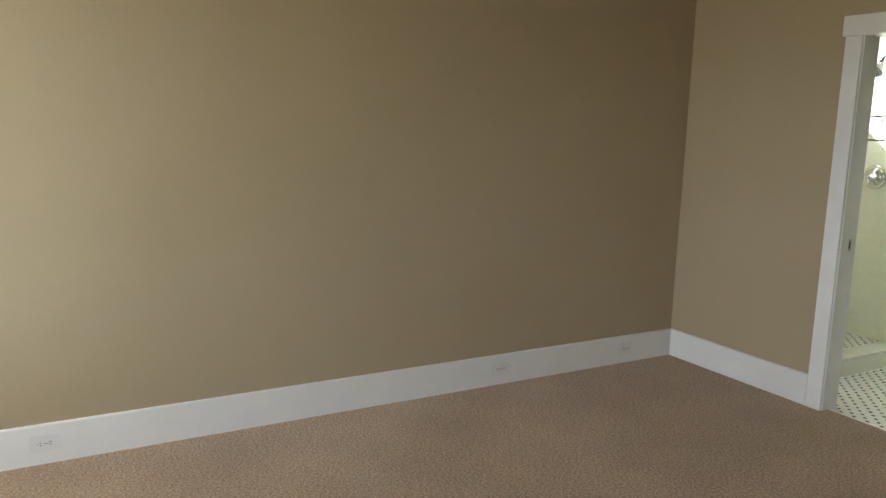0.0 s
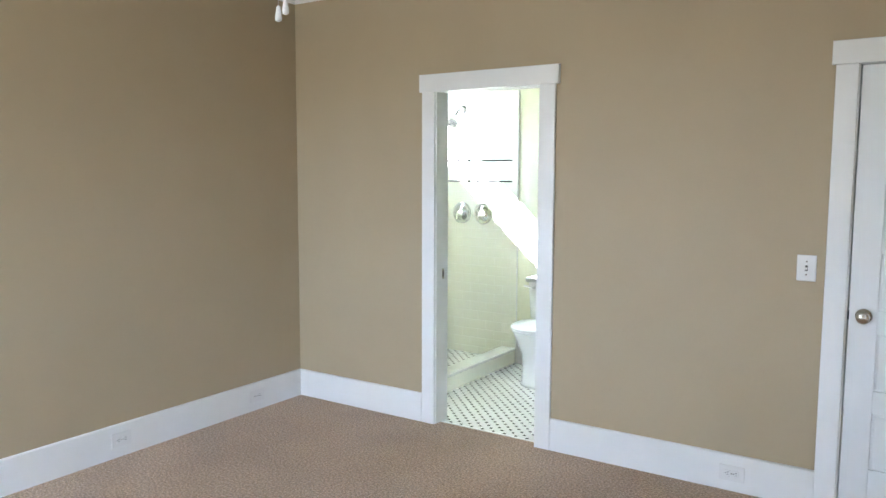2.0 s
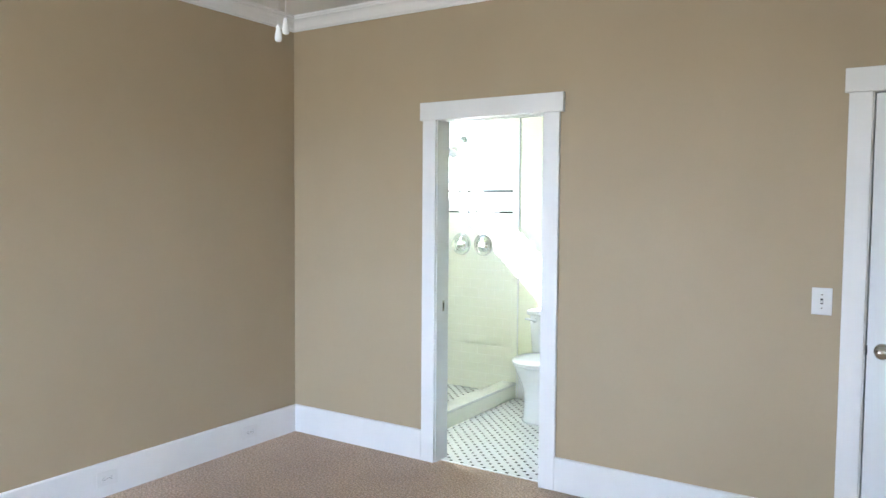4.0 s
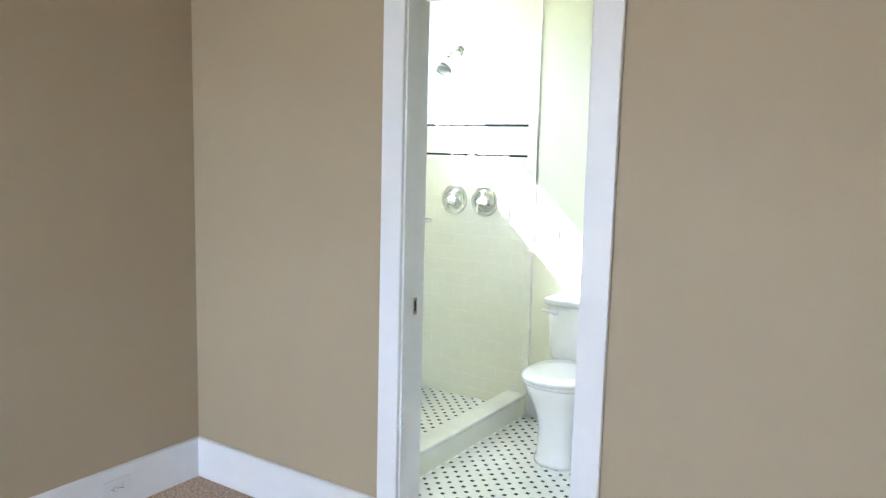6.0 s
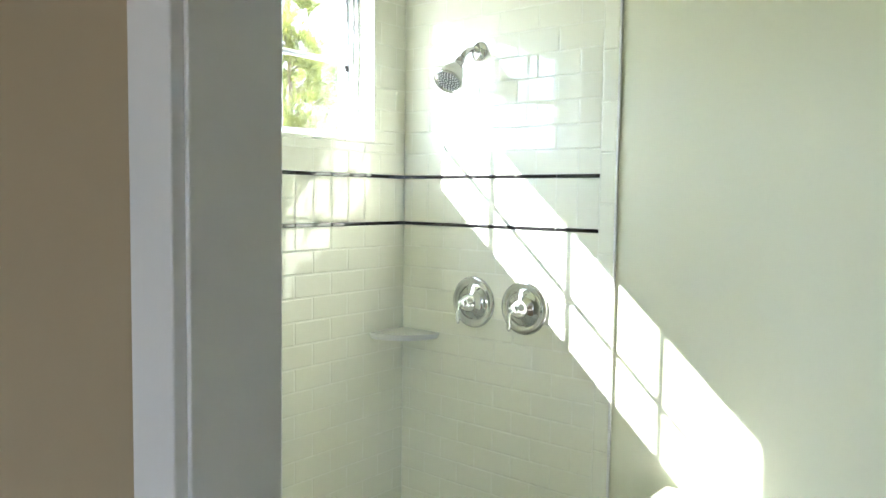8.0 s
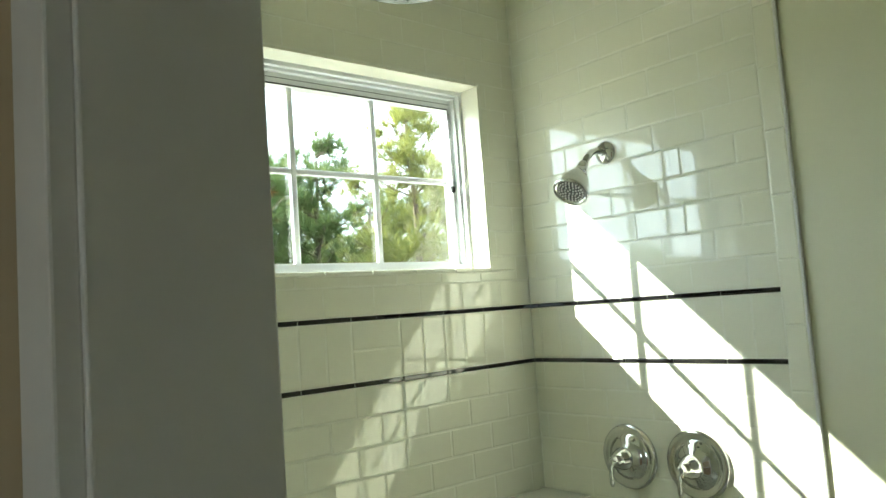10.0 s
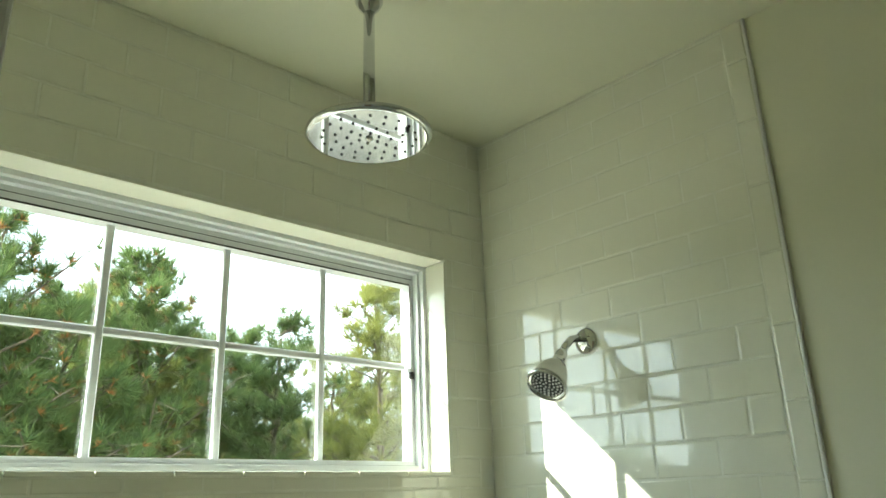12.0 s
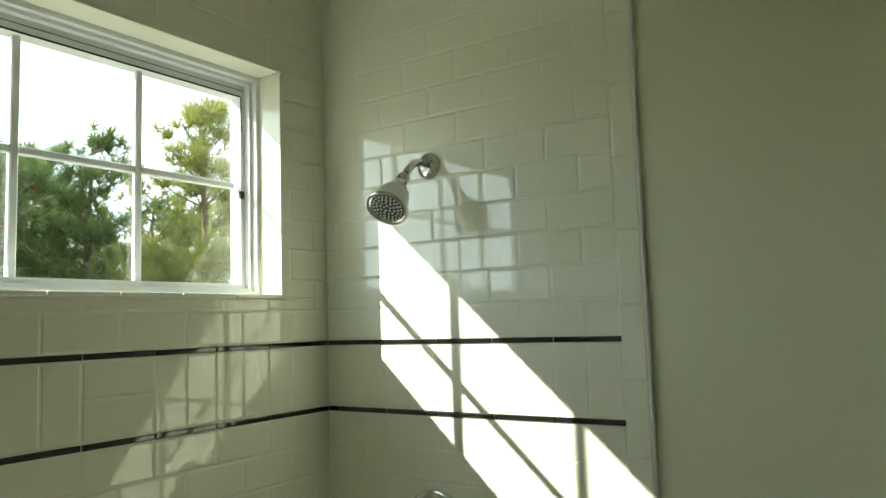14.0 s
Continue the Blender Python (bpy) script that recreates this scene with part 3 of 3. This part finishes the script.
high = [bm.verts.new((x, y, 0.012)) for x, y in arc]
bm.faces.new(low[::-1]), bm.faces.new(high)
for i in range(len(arc)):
    j = (i + 1) % len(arc)
    bm.faces.new((low[i], low[j], high[j], high[i]))
soften(bm, 0.005, 3)
part("shelf_slab", bm, porcelain, shelf)

# ---- toilet ----
TX = 1.278
toilet = thing("toilet", "white two-piece toilet with closed lid beside the shower curb", "toilet", "", (TX, YB + 0.008, 0))


def oval(bm, cy, rx, rf, rb, z, n=40, flat=0.0):
    """An egg-shaped ring: rf towards the front, rb towards the wall."""
    out = []
    for i in range(n):
        a = 2 * math.pi * i / n
        s, c = math.sin(a), math.cos(a)
        x = rx * math.copysign(abs(s) ** 0.85, s)
        y = cy - (rf if c > 0 else rb) * math.copysign(abs(c) ** (0.95 if c > 0 else 0.7), c)
        out.append(bm.verts.new((x, y, z)))
    return out


def loft(rings, bm):
    for a, b in zip(rings, rings[1:]):
        n = len(a)
        for i in range(n):
            bm.faces.new((a[i], a[(i + 1) % n], b[(i + 1) % n], b[i]))
    bm.faces.new(rings[0])
    bm.faces.new(rings[-1][::-1])
    return bm


bm = bmesh.new()
SY = -0.46
loft([oval(bm, SY + 0.05, 0.138, 0.200, 0.20, 0.0), oval(bm, SY + 0.05, 0.138, 0.200, 0.20, 0.016), oval(bm, SY + 0.05, 0.128, 0.190, 0.19, 0.028),
      oval(bm, SY + 0.05, 0.126, 0.186, 0.19, 0.16), oval(bm, SY + 0.04, 0.132, 0.190, 0.19, 0.23), oval(bm, SY + 0.02, 0.155, 0.202, 0.20, 0.30), oval(bm, SY, 0.172, 0.208, 0.21, 0.35),
      oval(bm, SY, 0.180, 0.214, 0.215, 0.378), oval(bm, SY, 0.176, 0.210, 0.21, 0.386)], bm)
part("bowl", moved(bm, Matrix.Diagonal((1, 1, 1.05, 1))), porcelain, toilet, "", True)
part("deck", soften(boxes((-0.13, 0.13, -0.275, -0.012, 0.30, 0.404)), 0.02, 3), porcelain, toilet, "", True)
bm = bmesh.new()
loft([oval(bm, SY, 0.184, 0.218, 0.20, 0.389), oval(bm, SY, 0.188, 0.222, 0.205, 0.394), oval(bm, SY, 0.188, 0.222, 0.205, 0.402), oval(bm, SY, 0.185, 0.219, 0.203, 0.407)], bm)
part("seat", moved(bm, pose(0, -0.012, 0.0193)), seat_plastic, toilet, "", True)
bm = bmesh.new()
loft([oval(bm, SY, 0.188, 0.229, 0.215, 0.409), oval(bm, SY, 0.193, 0.234, 0.218, 0.414), oval(bm, SY, 0.192, 0.232, 0.217, 0.424), oval(bm, SY, 0.180, 0.220, 0.206, 0.431), oval(bm, SY, 0.10, 0.13, 0.12, 0.435)], bm)
part("lid", moved(bm, pose(0, -0.012, 0.0193)), seat_plastic, toilet, "closed glossy white lid", True)
for s in (-1, 1):
    part("hinge", soften(boxes((s * 0.075 - 0.022, s * 0.075 + 0.022, -0.262, -0.232, 0.404, 0.434)), 0.006, 2), seat_plastic, toilet)
bm = bmesh.new()
tank_rows = [(0.205, -0.175, 0.403), (0.222, -0.190, 0.435), (0.236, -0.205, 0.712)]
rings_t = []
for w, f, z in tank_rows:
    pts = []
    for cx, cy, a0 in ((w - 0.03, -0.042, 0), (-w + 0.03, -0.042, 90), (-w + 0.03, f + 0.03, 180), (w - 0.03, f + 0.03, 270)):
        for k in range(6):
            a = radians(a0 + 18 * k)
            pts.append(bm.verts.new((cx + 0.03 * math.cos(a), cy + 0.03 * math.sin(a), z)))
    rings_t.append(pts)
loft(rings_t, bm)
part("tank", bm, porcelain, toilet, "white porcelain tank", True)
part("tank_lid", soften(boxes((-0.248, 0.248, -0.222, -0.006, 0.7125, 0.751)), 0.013, 4), porcelain, toilet, "white porcelain tank lid", True)
lever = turned([(0.017, 0.0), (0.017, 0.006), (0.010, 0.010), (0.009, 0.020)], 24, None, "Y", (-0.185, -0.204, 0.675))
part("lever_base", lever, seat_plastic, toilet, "", True)
part("flush_lever", tube([(-0.185, -0.224, 0.675), (-0.200, -0.228, 0.679), (-0.235, -0.232, 0.684), (-0.250, -0.233, 0.685)], [0.008, 0.009, 0.0085, 0.006], 14), seat_plastic, toilet, "white flush lever", True)

# ---- outside ----
structure("ground", boxes((-400, 400, -400, 400, -0.75, -0.55)), soil, "pine-straw covered sandy ground with shadows painted as dark patches, reaching far away", "ground")


def stars(name, centres, dirs, mat, parent, rng, blades, length, width):
    """Clumps of thin needles, fanned about each clump's direction, in one mesh."""
    n = len(centres)
    c = np.repeat(np.array(centres), blades, 0)
    d = np.repeat(np.array(dirs), blades, 0) * 0.75 + rng.normal(0, 0.55, (n * blades, 3))
    d /= np.linalg.norm(d, axis=1)[:, None]
    side = np.cross(d, rng.normal(0, 1, d.shape))
    side /= np.linalg.norm(side, axis=1)[:, None]
    ln = (length * rng.uniform(0.65, 1.2, n * blades))[:, None]
    verts = np.stack([c - side * width, c + side * width, c + d * ln], 1).reshape(-1, 3)
    m = n * blades
    me = bpy.data.meshes.new(name)
    me.from_pydata(verts.tolist(), [], np.arange(m * 3).reshape(-1, 3).tolist())
    me.materials.append(mat)
    ob = new(name, me)
    ob.parent = parent
    return ob


def pine(x, y, height, spread, seed, mat, buds=False, thin=1.0, group="pines outside the window"):
    rng = np.random.default_rng(seed)
    root = thing("pine_tree", "young pine with long tufted needles and bare grey limbs", "tree", group, (x, y, -0.56))
    lean = rng.normal(0, 0.15, 2)
    pts = [(lean[0] * k / 8 + rng.normal(0, 0.03), lean[1] * k / 8 + rng.normal(0, 0.03), height * 0.96 * k / 8) for k in range(9)]
    bm = tube(pts, [0.02 * height * (1 - 0.85 * k / 8) for k in range(9)], 9)
    part("trunk", bm, bark, root, "", True)
    limbs = bmesh.new()
    cen, way = [], []
    z = height * 0.16
    while z < height * 0.98:
        k = z / height
        reach = spread * (1.08 - k) ** 0.7 * (0.55 + 0.45 * min(1, k * 3.5))
        for i in range(int(rng.integers(4, 7))):
            a = rng.uniform(0, 2 * math.pi)
            ln = reach * rng.uniform(0.55, 1.1)
            up = rng.uniform(0.10, 0.45) + 0.5 * k
            bx, by = lean * k
            base = np.array([bx, by, z])
            tip = base + np.array([math.cos(a) * ln, math.sin(a) * ln, ln * up])
            mid = base * 0.5 + tip * 0.5 + np.array([0, 0, -0.06 * ln])
            r0 = 0.011 + 0.012 * ln
            tube([base, mid, tip], [r0, r0 * 0.6, 0.006], 5, limbs)
            for s in range(int((4 + ln * 5) * thin)):
                f = rng.uniform(0.38, 1.0)
                on = base + (tip - base) * f
                off = rng.normal(0, 1, 3) * np.array([0.25, 0.25, 0.14]) * (0.35 + 0.65 * ln / max(spread, 0.1))
                q = on + off * (1.15 - 0.5 * f)
                tube([on, q], [0.006, 0.004], 3, limbs)
                for e in range(2):
                    cen.append(q + rng.normal(0, 0.03, 3))
                    dd = (tip - base) / ln * 0.5 + off + np.array([0, 0, 0.6])
                    way.append(dd / np.linalg.norm(dd))
        z += height * rng.uniform(0.055, 0.085)
    cen.append(np.array([lean[0], lean[1], height])), way.append(np.array([0, 0, 1.0]))
    part("limbs", limbs, bark, root)
    stars("crown", cen, way, mat, root, rng, 24, 0.26, 0.0060)
    if buds:
        pick = rng.choice(len(cen), max(6, len(cen) // 5), replace=False)
        stars("buds", [cen[i] for i in pick], [way[i] for i in pick], cone_brown, root, rng, 22, 0.085, 0.010)
    return root


PINES = [(9.6, 15.0, 13.6, 2.2, 0, 1), (11.2, 20.0, 13.0, 2.0, 1, 1), (12.2, 26.5, 11.0, 2.0, 0, 1), (9.0, 11.0, 19.6, 2.1, 0, 1), (10.5, 22.0, 17.0, 2.0, 0, 1), (12.5, 17.0, 15.5, 2.0, 1, 0), (11.5, 30.0, 12.8, 1.6, 0, 0),
         (10.5, 38.8, 15.6, 1.3, 1, 0), (14.0, 34.5, 10.4, 2.1, 1, 0), (13.5, 26.2, 12.0, 1.9, 0, 0), (15.0, 40.5, 10.8, 1.9, 1, 0),
         (12.0, 45.5, 13.5, 1.7, 0, 0), (10.0, 4.0, 18.5, 2.0, 0, 1), (14.0, 8.0, 16.0, 2.2, 1, 0), (13.0, -3.0, 17.0, 2.2, 0, 0), (13.0, 53.0, 13.0, 2.0, 1, 0),
         (16.0, 13.0, 12.0, 2.6, 0, 0), (17.0, 20.0, 11.0, 2.6, 1, 0), (16.5, 24.0, 9.5, 2.4, 0, 0), (17.0, 29.0, 8.6, 2.5, 1, 0), (18.0, 37.0, 8.0, 2.6, 0, 0), (17.0, 43.0, 8.6, 2.5, 1, 0), (16.0, 49.0, 9.0, 2.4, 0, 0)]
EYE = (1.43, 0.1, 1.70)
for i, (dist, az, el, spread, yellow, buds) in enumerate(PINES):
    top = EYE[2] + dist * math.tan(radians(el)) + 0.56
    pine(EYE[0] - dist * math.cos(radians(az)), EYE[1] + dist * math.sin(radians(az)), top, spread, 11 + i, needles_yellow if yellow else needles_green, bool(buds))

# scrub and far woods
rng = np.random.default_rng(5)
cs, ws = [], []
for i in range(2600):
    a, dist = radians(rng.uniform(-25, 75)), rng.uniform(12.5, 19)
    cs.append((EYE[0] - dist * math.cos(a), EYE[1] + dist * math.sin(a), -0.56 + rng.uniform(0, 3.3) * rng.uniform(0.3, 1)))
    ws.append(np.array((rng.normal(0, 0.3), rng.normal(0, 0.3), 1.0)))
ob = stars("scrub", cs, ws, scrub, None, rng, 18, 0.42, 0.007)
tagged(ob, "dry twiggy scrub growing under the pines", "shrubs", kind="stuff")
cs, ws = [], []
for i in range(2600):
    a, dist = radians(rng.uniform(-60, 100)), rng.uniform(30, 44)
    h = 3.4 + 1.6 * noise.noise((a * 9, 0.3, 0.7)) + 0.8 * noise.noise((a * 31, 1.3, 0.7))
    cs.append((EYE[0] - dist * math.cos(a), EYE[1] + dist * math.sin(a), -0.56 + rng.uniform(0, 1) ** 0.7 * h))
    ws.append(np.array((rng.normal(0, 0.6), rng.normal(0, 0.6), 0.8)))
ob = stars("far_woods", cs, ws, needles_green, None, rng, 16, 0.95, 0.05)
tagged(ob, "distant line of green pine woods", "trees", kind="stuff")

# ---- tiles of the shower ----
TW, TH, GAP = 0.1545, 0.0772, 0.0024
tile_meshes = {}


def tile_mesh(w, h, mat, proud=0.0):
    """A glazed tile with a soft cushion edge, its face at y = -proud, its middle at the origin."""
    key = (round(w, 4), round(h, 4), mat.name)
    if key not in tile_meshes:
        bm = bmesh.new()
        x, z, e = w / 2, h / 2, min(0.0036, w / 6, h / 6)
        rows = [(x, z, 0.006), (x, z, 0.0018), (x - e * 0.4, z - e * 0.4, 0.0006), (x - e, z - e, 0.0)]
        rings_ = [[bm.verts.new((sx * a, d - proud, sz * b)) for sx, sz in ((-1, -1), (1, -1), (1, 1), (-1, 1))] for a, b, d in rows]
        for p, q in zip(rings_, rings_[1:]):
            for i in range(4):
                bm.faces.new((p[i], p[(i + 1) % 4], q[(i + 1) % 4], q[i]))
        bm.faces.new(rings_[-1])
        tile_meshes[key] = mesh_of("tile", bm, mat)
    return tile_meshes[key]


tile_rng = random.Random(4)


def lay(side, u0, u1, z0, z1, mat, name="tile", proud=0.0):
    """One tile from u0 to u1 along the wall and z0 to z1 up; side N: tiled wall, W: window wall."""
    w, h = u1 - u0 - GAP, z1 - z0 - GAP
    if w < 0.006 or h < 0.006:
        return
    ob = new(name, tile_mesh(w, h, mat, proud))
    u, z = (u0 + u1) / 2, (z0 + z1) / 2
    j = [tile_rng.gauss(0, 0.045) for _ in range(3)]
    if side == "N":
        ob.parent = wall_tile_n
        ob.matrix_world = pose(u, YB + abs(tile_rng.gauss(0, 0.0001)), z, j[0], j[1] * 0.4, j[2])
    else:
        ob.parent = wall_tile
        ob.matrix_world = pose(XW - abs(tile_rng.gauss(0, 0.0001)), u, z, j[0], j[1] * 0.4, 90 + j[2])


def course(side, joint, lo, hi, z0, z1, width, mat, holes=(), name="tile", proud=0.0):
    """A course of tiles with one joint at the given place, cut at its ends and round the holes (u0, u1, z0, z1)."""
    k = math.floor((lo - joint) / width)
    while joint + k * width < hi - 0.004:
        a, b = max(lo, joint + k * width), min(hi, joint + (k + 1) * width)
        k += 1
        bits = [(a, b, z0, z1)]
        for h0, h1, g0, g1 in holes:
            cut = []
            for p, q, r0, r1 in bits:
                if q <= h0 or p >= h1 or r1 <= g0 or r0 >= g1:
                    cut.append((p, q, r0, r1))
                    continue
                if r0 < g0:
                    cut.append((p, q, r0, g0))
                if r1 > g1:
                    cut.append((p, q, g1, r1))
                if p < h0:
                    cut.append((p, h0, max(r0, g0), min(r1, g1)))
                if q > h1:
                    cut.append((h1, q, max(r0, g0), min(r1, g1)))
            bits = cut
        for p, q, r0, r1 in bits:
            lay(side, p, q, r0, r1, mat, name, proud)


LINER = 0.0145
HI, LO = 1.657, 1.487
zs = []                                    # courses of running bond: (bottom, top, row)
z, row = HI + LINER / 2, 0
while z < CEIL - 0.004:
    zs.append((z, min(z + TH, CEIL), row))
    z, row = z + TH, row + 1
z, row = LO - LINER / 2, 1
while z > 0.03:
    zs.append((max(z - TH, 0.027), z, row))
    z, row = z - TH, row + 1
END = 0.792
hole = [(WIN[0] - 0.002, WIN[1] + 0.002, WIN[2] - 0.004, WIN[3] + 0.002)]
for z0, z1, row in zs:
    course("N", END - (row + 1) % 2 * TW / 2, XW + 0.001, END, z0, z1, TW, white_glaze)
    course("W", 0.947 + (row + 1) % 2 * TW / 2, WALL_Y, YB - 0.001, z0, z1, TW * 1.015, white_glaze, hole)
for z in (HI, LO):
    course("N", END, XW + 0.001, END, z - LINER / 2, z + LINER / 2, TW, black_glaze, (), "liner_tile", 0.003)
    course("W", 0.947, WALL_Y, YB - 0.001, z - LINER / 2, z + LINER / 2, TW * 1.015, black_glaze, (), "liner_tile", 0.003)
z0, z1 = LO + LINER / 2, HI - LINER / 2
course("N", END, XW + 0.001, END, z0, z1, TW / 2, white_glaze)
course("W", 0.947, WALL_Y, 0.947, z0, z1, TW / 2 * 1.015, white_glaze)
course("W", 0.947, 0.947, 0.947 + TW * 1.015, z0, (z0 + z1) / 2 + 0.003, TW * 1.015, white_glaze)
course("W", 0.947, 0.947, 0.947 + TW * 1.015, (z0 + z1) / 2 + 0.003, z1, TW * 1.015, white_glaze)
course("W", 0.947, 0.947 + TW * 1.015, YB - 0.001, z0, z1, TW / 2 * 1.015, white_glaze)
z = 0.027
while z < CEIL - 0.01:                     # bullnose column at the free edge
    lay("N", END, END + 0.051, z, min(z + TW, CEIL), white_glaze, "bullnose_tile", 0.001)
    z += TW
# No separate trim here: added strip imitates the rounded bullnose and its shadow line.
part("bullnose_edge_standin", soften(boxes((END + 0.051, END + 0.059, YB - 0.003, YB + 0.0075, 0.0, CEIL - 0.0005)), 0.003, 2), trim_paint, wall_tile_n, "added white strip standing in for the bullnose rounding and its shadow line")

# ---- mosaic floor: octagons laid on the diagonal, black dots between ----
A, DOT = 0.0538, 0.0125


def octagon(bm, x, y, z, r=A / 2 - 0.0009, cut=DOT * 0.78, inset=0.0011, depth=0.0033):
    pts = [(r, cut - r), (r, r - cut), (r - cut, r), (cut - r, r), (-r, r - cut), (-r, cut - r), (cut - r, -r), (r - cut, -r)]
    c = math.sqrt(0.5)
    turned_pts = [(c * (p - q), c * (p + q)) for p, q in pts]
    low_ = [bm.verts.new((x + p, y + q, z - depth)) for p, q in turned_pts]
    mid_ = [bm.verts.new((x + p, y + q, z - 0.0008)) for p, q in turned_pts]
    top_ = [bm.verts.new((x + p * (1 - inset / r), y + q * (1 - inset / r), z)) for p, q in turned_pts]
    for a, b in ((low_, mid_), (mid_, top_)):
        for i in range(8):
            bm.faces.new((a[i], a[(i + 1) % 8], b[(i + 1) % 8], b[i]))
    bm.faces.new(top_)


bm = bmesh.new()
octagon(bm, 0, 0, 0)
octo = mesh_of("octagon_tile", bm, mosaic_white)


def mosaic(parent, x0, x1, y0, y1, z, chosen):
    rest, dots = bmesh.new(), bmesh.new()
    c, count = A * math.sqrt(0.5), 0
    for i in range(int((x1 - x0) / c) + 1):
        for j in range(int((y1 - y0) / c) + 1):
            x, y = x0 + 0.02 + i * c, y1 - 0.02 - j * c
            if x > x1 - 0.012 or y < y0 + 0.012:
                continue
            if (i + j) % 2 == 0:
                if chosen(x, y) and count < 300:
                    ob = new("octagon_tile", octo)
                    ob.parent, ob.location = parent, (x, y, z)
                    count += 1
                else:
                    octagon(rest, x, y, z)
            else:
                h = DOT * 0.78 - 0.0010
                box(dots, x - h, x + h, y - h, y + h, z - 0.0033, z - 0.0001)
    tagged(part("octagon_tiles", rest, mosaic_white, parent), kind="stuff")
    tagged(part("dot_tiles", dots, mosaic_black, parent), kind="stuff")


mosaic(bath_floor, 0.842, BATH_X, 0.066, YB, 0.0, lambda x, y: x < 1.5 and y > 0.5)
mosaic(shower_floor, XW, 0.718, WALL_Y, YB, 0.030, lambda x, y: x < 0.72 and y > 0.85)
